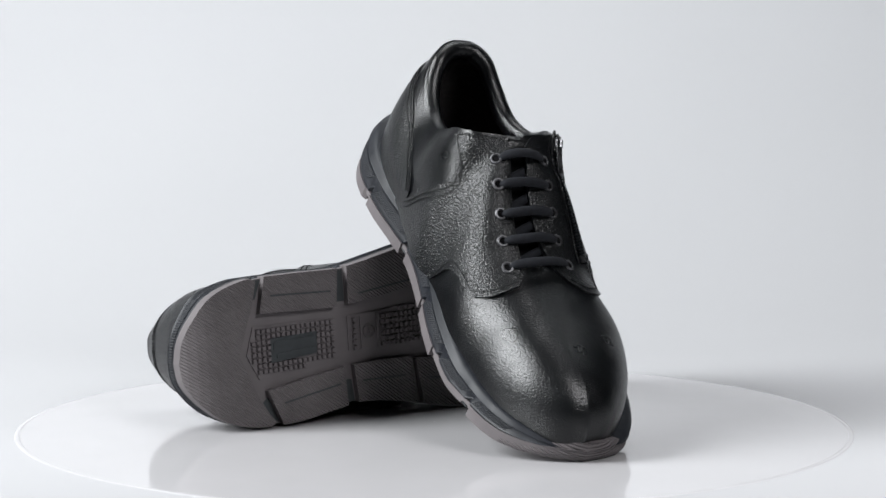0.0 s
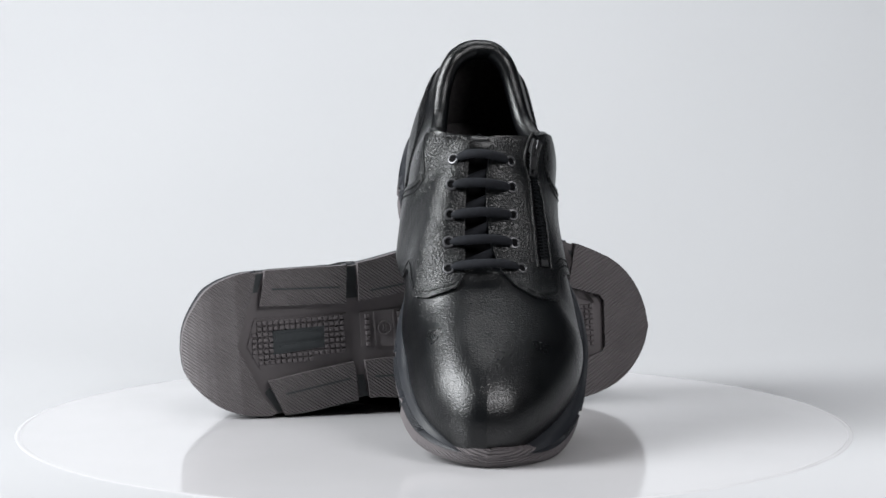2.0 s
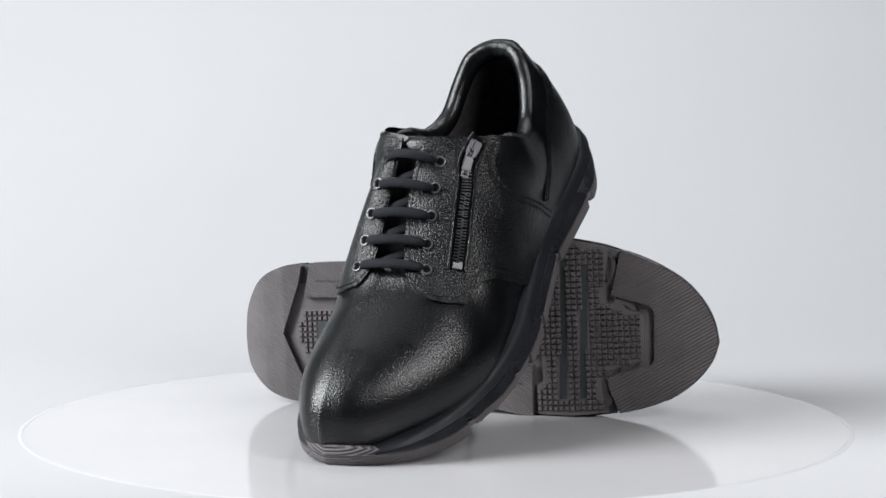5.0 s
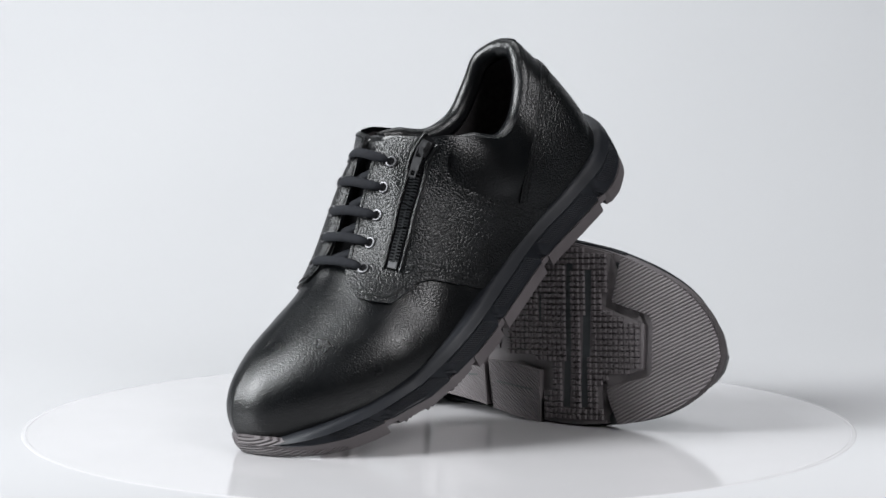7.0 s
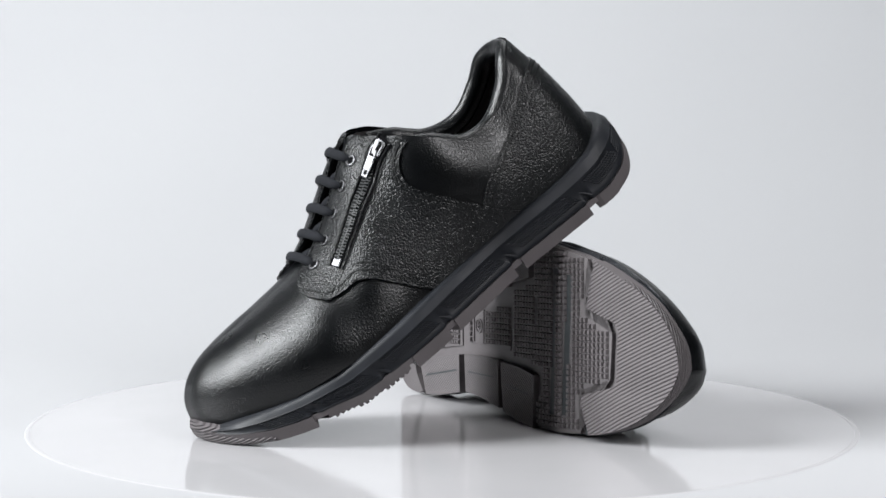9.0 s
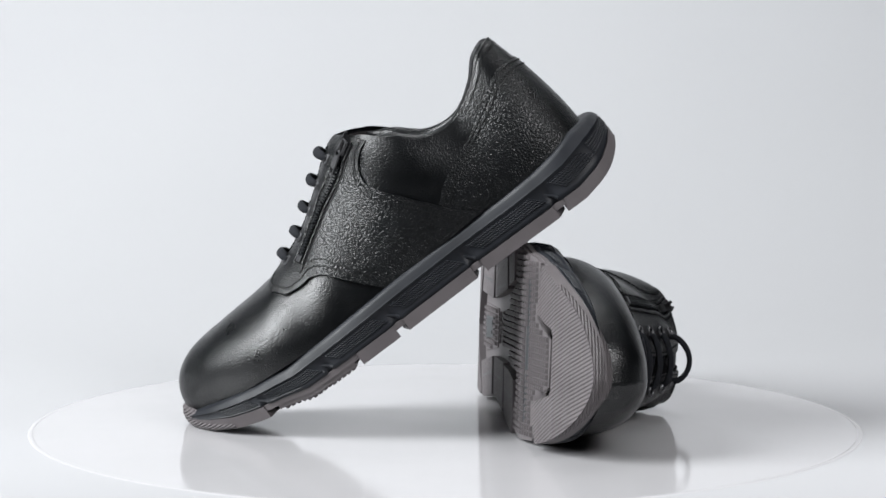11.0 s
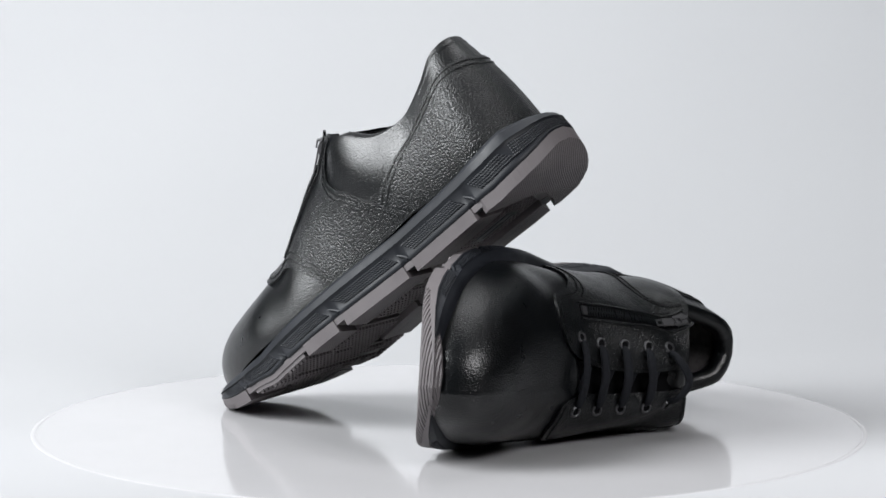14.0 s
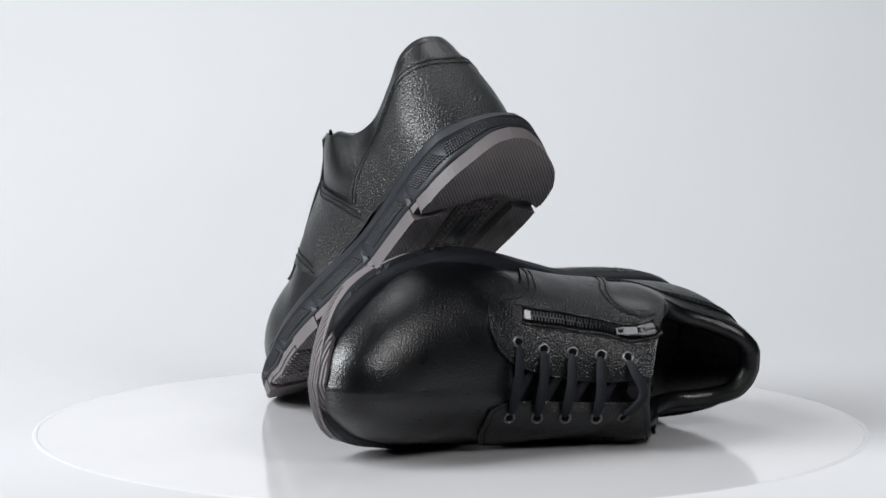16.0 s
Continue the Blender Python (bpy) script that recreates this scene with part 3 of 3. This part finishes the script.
def waffle(parent, side, poly, holes=(), pitch=3.5, floor=3.4):
    """A field of small studs on a low pad."""
    bm = bmesh.new()
    slab(bm, poly, side, floor, 5.2)
    pad = part("waffle_pad", bm, SOLEBASE, parent, smooth=False)
    poly = np.asarray(poly)
    bm = bmesh.new()
    for i, x in enumerate(np.arange(poly[:, 0].min() + 1, poly[:, 0].max(), pitch)):
        for y in np.arange(poly[:, 1].min() + 1, poly[:, 1].max(), pitch):
            if all(inside(poly, x + dx, y + dy) for dx in (-1.1, 1.1) for dy in (-1.1, 1.1)) and not any(inside(h, x, y) for h in holes):
                z = float(ground(x))
                vs = [bm.verts.new(milli((x + dx * r, y + dy * r, z + h), side)) for r, h in ((1.45, floor + 0.1), (1.0, floor - 1.6)) for dx, dy in ((-1, -1), (1, -1), (1, 1), (-1, 1))]
                bm.faces.new(vs[4:])
                for k in range(4):
                    bm.faces.new((vs[k], vs[(k + 1) % 4], vs[4 + (k + 1) % 4], vs[4 + k]))
    studs = part("waffle_studs", bm, TREADM, pad, "grid of small square studs", smooth=False)
    studs["kind"] = "stuff"
    return pad


def tread_block(parent, side, poly, mat, slit=None):
    bm = bmesh.new()
    slab(bm, poly, side, 0.0, 7.6, 5.0)
    block = part("tread_block", bm, mat, parent, "ridged grey rubber tread block", smooth=False)
    if slit:
        # dark strip on the block's face paints the shade of a slit
        a, b = np.array(slit[0]), np.array(slit[1])
        d = (b - a) / np.linalg.norm(b - a)
        w = np.array([-d[1], d[0]]) * 0.55
        bm = bmesh.new()
        slab(bm, [a + w, b + w, b - w, a - w], side, -0.08, 0.6, 8.0)
        part("sipe_shade", bm, DARKRUB, block, "narrow dark strip for the shade in a slit", smooth=False)
    return block


def outsole(shoe, side):
    bm = bmesh.new()
    slab(bm, outline(200, -0.9), side, 4.3, 8.0)
    base = part("outsole", bm, SOLEBASE, shoe, "brownish grey rubber outsole", smooth=False)
    # heel
    heel = [(43.5, 45.3), (40.7, 33.5), (29, 2), (43, -30.5), (51.5, -41.5)]
    arc = [p for p in outline(200, 0.2) if p[0] < 43.0 and p[1] > 0]
    arc2 = [p for p in outline(200, 0.2) if p[0] < 51.0 and p[1] <= 0]
    tread_block(base, side, order_ring(heel, arc, arc2), TREAD_A)
    tread_block(base, side, clip_edge(1, 49.5, 101.5) + [(99.3, 23.2), (44.8, 25.3)], TREAD_A, ((53, 35.5), (96, 33.5)))
    tread_block(base, side, clip_edge(1, 108.5, 157) + [(163, 31.5), (135, 27), (107.8, 23.8)], TREAD_A, ((116, 30), (157, 34.5)))
    tread_block(base, side, clip_edge(-1, 103.5, 56.5) + [(47.2, -21.6), (75, -17.5), (102.3, -14.2)], TREAD_A, ((58, -30.5), (99, -24.5)))
    tread_block(base, side, clip_edge(-1, 154.5, 111.5) + [(109.3, -13.8), (130, -13.5), (152.5, -14.5)], TREAD_A, ((115, -24.5), (147, -25.5)))
    tread_block(base, side, clip_edge(-1, 196, 160) + [(156, -15.8), (176, -17), (196.5, -21)], TREAD_A, ((163, -29), (190, -33)))
    tread_block(base, side, clip_edge(1, 163.5, 190) + [(190, 38), (169, 34)], TREAD_A)
    # toe: horseshoe round a pocket of studs
    ring = [tuple(p) for p in outline(260, 0.2) if (p[0] > 254.5 and p[1] > -15) or (p[0] > 249.5 and p[1] <= -15)]
    tread_block(base, side, ring + [(244.5, -36), (243.8, -29.8), (270.5, -23), (272.6, -20), (273.6, 10), (271, 14), (248, 21.5), (250.5, 31)], TREAD_T)
    # toe bumper: the outsole folds up over the toe's tip
    bm = bmesh.new()
    ring = np.array([p for p in outline(400, 0.5) if p[0] > 277])
    k = np.linspace(-1, 1, len(ring))
    grow = outline(400, 1.5)[[i for i, p in enumerate(outline(400, 0.5)) if p[0] > 277]] - ring
    rows = []
    for f in np.linspace(0, 1, 9):
        rise = np.cos(k * math.pi / 2) ** 1.1
        z = ground(ring[:, 0]) + 0.4 + f * (4.6 + 6.0 * rise)
        rows.append(np.c_[ring + grow * (0.6 * math.sin(f * math.pi) - 2.8 * f ** 2), z])
    rows.append(np.c_[ring - grow * 6, rows[-1][:, 2] - 0.5])
    sheet(bm, np.array(rows), side)
    part("toe_bumper", bm, BUMPER, base, "rippled rubber folded up over the toe")
    # fields of studs
    badge = [(51.7, -5.5), (84.3, -3.2), (85.2, 10.2), (52.2, 9.2)]
    waffle(base, side, [(35.9, 0.7), (41.2, 17.5), (100.3, 16.3), (101, -8.6), (43.5, -14.5)], [[(51, -6.2), (85.2, -4), (86, 11), (51.4, 10)]])
    size = [(116, -5.8), (131.5, -6.5), (131.5, 17), (116, 16.3)]
    mid = waffle(base, side, [(108.5, -5.3), (163, -8.4), (165.5, 20.5), (137, 17.5), (108.3, 16.2)], [size])
    fore = [(168, -11), (203, -16.5), (203.2, -31), (198.8, -34)] + clip_edge(-1, 199, 241, 8, -1.5) + [(239.5, -34), (240.5, -27), (266, -19), (267.5, 8), (243, 18), (244, 30)] + clip_edge(1, 247, 194, 8, -1.5) + [(193, 35), (168, 29)]
    slits = [[(213.3, -42.8), (218, -42.8), (221.6, 44.5), (217.2, 44.5)], [(226.3, -42.5), (230.8, -42.5), (234, 40.5), (229.6, 40.5)], [(183, -10), (184.5, -10), (185.5, 31), (184, 31)], [(195, -10), (196.5, -10), (197.4, 25), (196, 25)]]
    pad = waffle(base, side, fore, slits, floor=1.8)
    # dark strips laid on the pad, painting the grooves' shade
    for q in slits:
        bm = bmesh.new()
        slab(bm, q, side, 1.72, 2.5)
        part("groove_shade", bm, DARKRUB, pad, smooth=False)
    # shade painted as dark patches where the notches run in under the sole
    for poly in ([(44, 45.3), (49, 45.6), (44.5, 34), (41, 33.8)], [(102, 45.6), (107.5, 45.8), (107.5, 26), (100.5, 26)], [(52.5, -41.6), (57, -41.4), (48.5, -26), (45, -29)], [(105, -37.3), (110.5, -36.8), (108.8, -23), (104.5, -23)],
                 [(249.2, 45.3), (253.5, 44.2), (249.8, 31), (245, 31.5)], [(243.5, -52.6), (248.3, -52.4), (244, -37), (240.6, -37)], [(197.5, -51.5), (201.5, -52), (198.3, -34.5), (197.3, -34)]):
        bm = bmesh.new()
        slab(bm, poly, side, 4.05, 5.0)
        part("notch_shade", bm, DARKRUB, base, "dark patch for the shade in the notch between the blocks", smooth=False)
    # badge with two lines of raised writing, as bars
    bm = bmesh.new()
    slab(bm, badge, side, 2.2, 5.2)
    plate = part("badge", bm, DARKRUB, base, "small dark rubber badge with two raised bars", smooth=False)
    for q in ([(54, 2.2), (82.5, 3.2), (82.9, 7.9), (54.3, 7.0)], [(56, -3.0), (80.5, -1.4), (80.7, 1.0), (56.1, -0.3)]):
        bm = bmesh.new()
        slab(bm, q, side, 1.75, 2.4)
        part("bar", bm, DARKRUB, plate, smooth=False)
    # size mark in a ring
    bm = bmesh.new()
    slab(bm, size, side, 3.2, 5.2)
    mark = part("size_pad", bm, SOLEBASE, mid, smooth=False)
    bm = bmesh.new()
    ring = [[milli((123.8 + r * math.cos(a), 5.4 + r * math.sin(a), h), side) for r, h in ((3.6, 3.3), (3.8, 2.3), (4.5, 2.3), (4.7, 3.3))] for a in np.linspace(0, 2 * math.pi, 33)[:-1]]
    add_grid(bm, ring, wrap_u=True)
    for q in ([(117, -5), (117.9, -5), (117.9, 15.5), (117, 15.5)], [(129.6, -5.5), (130.5, -5.5), (130.5, 16), (129.6, 16)]):
        slab(bm, q, side, 2.3, 3.4)
    part("size_ring", bm, SOLEBASE, mark, smooth=False)
    txt = bpy.data.curves.new("size_number", "FONT")
    txt.body, txt.size, txt.extrude, txt.align_x, txt.align_y = "8", 0.0068, 0.0004, "CENTER", "CENTER"
    tmp = new("tmp", txt)
    bpy.context.view_layer.update()
    me = bpy.data.meshes.new_from_object(tmp.evaluated_get(bpy.context.evaluated_depsgraph_get()))
    bpy.data.objects.remove(tmp)
    me.materials.append(SOLEBASE)
    num = new("size_number", me)
    num.parent = mark
    # read from below, its foot towards the side without the zip
    down = Matrix(((1, 0, 0), (0, -1, 0), (0, 0, -1))).to_4x4()
    num.matrix_basis = Matrix.Translation(milli((123.8, 5.4, 2.7), side)) @ down


def order_ring(inner, zip_arc, plain_arc):
    """Heel block: inner edge, then round the heel from the plain side to the zip's side."""
    pts = [tuple(p) for p in (*plain_arc, *zip_arc)]
    mid = (32.0, 1.0)
    pts = sorted(pts, key=lambda p: (math.atan2(p[1] - mid[1], p[0] - mid[0]) - math.radians(-60)) % (2 * math.pi), reverse=True)
    return list(inner) + pts


def ridged(name, angle, pitch, wavy, way="X"):
    m = vary(material(name, (0.09,) * 3, 0.62, spec=0.35), (0.080, 0.071, 0.074), (0.096, 0.086, 0.089), 45)
    k = coords(m, turn_z=angle)
    w = node(m, "ShaderNodeTexWave", Scale=0.314 / pitch, Distortion=wavy)
    w.wave_profile, w.bands_direction = "SIN", way
    w.inputs["Detail"].default_value = 0.0
    w.inputs["Detail Scale"].default_value = 0.15
    link(m, k, "Vector", w, "Vector")
    n = node(m, "ShaderNodeTexNoise", Scale=500, Detail=3)
    k2 = coords(m)
    link(m, k2, "Vector", n, "Vector")
    if way == "Z":
        return relief(m, [(n, "Fac", 0.4, 0.0003), (w, "Fac", 1.0, 0.0009)])
    # ridges on the tread's face alone, not down its sides
    c = m.node_tree.nodes.new("ShaderNodeTexCoord")
    sep = m.node_tree.nodes.new("ShaderNodeSeparateXYZ")
    link(m, c, "Normal", sep, "Vector")
    face = m.node_tree.nodes.new("ShaderNodeMath")
    face.operation = "LESS_THAN"
    face.inputs[1].default_value = -0.6
    link(m, sep, "Z", face, 0)
    mul = m.node_tree.nodes.new("ShaderNodeMath")
    mul.operation = "MULTIPLY"
    link(m, w, "Fac", mul, 0)
    link(m, face, "Value", mul, 1)
    return relief(m, [(n, "Fac", 0.4, 0.0003), (mul, "Value", 1.0, 0.0005)])


def make_shoe(side, label):
    global TREAD_A, TREAD_T
    TREAD_A = ridged("tread_ridges", radians(-52 * side), 0.0017, 0.0)
    TREAD_T = ridged("toe_ridges", radians(-118 * side), 0.0020, 0.9)
    global BUMPER
    BUMPER = ridged("bumper_ripples", 0.0, 0.0017, 2.2, "Z")
    shoe = new("shoe")
    tagged(shoe, label, "shoe", "pair of shoes")
    upper(shoe, side)
    collar(shoe, side)
    panels(shoe, side)
    throat(shoe, side)
    zipper(shoe, side)
    lacing(shoe, side)
    midsole(shoe, side)
    outsole(shoe, side)
    return shoe

# ---- the studio ----


def backdrop():
    # paper sweep: lies flat round the turntable and rises behind it
    bm = bmesh.new()
    prof = [(-0.29, -0.0022), (0.0, -0.0022), (0.35, -0.0022)]
    prof += [(0.35 + 1.3 * math.sin(a), -0.0022 + 1.3 * (1 - math.cos(a))) for a in np.linspace(0.05, math.pi / 2, 30)]
    prof += [(1.65, 1.5)]
    add_grid(bm, [[(x, y, z) for y, z in prof] for x in np.linspace(-1.1, 1.1, 14)])
    ob = part("backdrop", bm, PAPER)
    mod = ob.modifiers.new("thickness", "SOLIDIFY")
    mod.thickness, mod.offset = 0.002, -1
    tagged(ob, "seamless pale grey studio backdrop paper sweep", "backdrop", kind="structure")


def room():
    # dim studio room round the set
    for name, m, w, h in (("floor", pose(0, 0, -0.8), 7, 7), ("ceiling", pose(0, 0, 2.6, 180), 7, 7), ("wall_north", pose(0, 3.5, 0.9, 90), 7, 3.4), ("wall_south", pose(0, -3.5, 0.9, -90), 7, 3.4),
                          ("wall_east", pose(3.5, 0, 0.9, 0, -90), 3.4, 7), ("wall_west", pose(-3.5, 0, 0.9, 0, 90), 3.4, 7)):
        bm = bmesh.new()
        add_box(bm, m @ Matrix.Translation((0, 0, -0.05)), w, h, 0.1)
        ob = part(name, bm, GREYWALL, smooth=False)
        tagged(ob, "plain dark grey painted studio " + name.split("_")[0], name.split("_")[0], kind="structure")
    # table under the paper
    thing = new("set_table")
    tagged(thing, "grey wooden table that carries the paper and turntable", "table")
    bm = bmesh.new()
    add_box(bm, Matrix.Translation((0, 0.25, -0.030)), 2.2, 1.5, 0.04, 0.004)
    part("tabletop", bm, GREYWALL, thing, smooth=False)
    for x in (-1.0, 1.0):
        for y in (-0.4, 0.9):
            bm = bmesh.new()
            add_box(bm, Matrix.Translation((x, y, -0.425)), 0.06, 0.06, 0.75, 0.004)
            part("leg", bm, GREYWALL, thing, smooth=False)


def turntable():
    table = new("turntable")
    tagged(table, "round glossy white turntable plate that carries the shoes", "turntable")
    bm = bmesh.new()
    prof = [(0.0005, 0), (0.2502, 0), (0.2502, -0.0018), (0.0005, -0.0018)]
    add_grid(bm, [[(r * math.cos(a) - 0.005, r * math.sin(a) - 0.001, z) for r, z in prof] for a in np.linspace(0, 2 * math.pi, 257)[:-1]], wrap_u=True)
    part("plate", bm, WHITE, table)
    bm = bmesh.new()
    prof = [(0.2504, -0.0018), (0.2504, 0), (0.2522, 0), (0.2533, -0.0002), (0.2539, -0.0006), (0.254, -0.0010), (0.2536, -0.0015), (0.252, -0.0018), (0.0005, -0.0018)]
    add_grid(bm, [[(r * math.cos(a) - 0.005, r * math.sin(a) - 0.001, z) for r, z in prof] for a in np.linspace(0, 2 * math.pi, 257)[:-1]], wrap_u=True)
    part("rim", bm, WHITE, table, "rounded edge of the plate")
    return table


room()
backdrop()
table = turntable()
shoe_a = make_shoe(1, "black leather lace-up shoe with side zip, leaning on the other shoe")
shoe_b = make_shoe(-1, "black leather lace-up shoe lying on its side, grey treaded sole showing")


def motions():
    times = [k * 0.5 for k in range(33)]
    for thing, base in ((table, Matrix()), (shoe_a, SHOE_A), (shoe_b, SHOE_B)):
        walk(thing, [(t, Matrix.Rotation(turn(t), 4, "Z") @ base) for t in times])


motions()
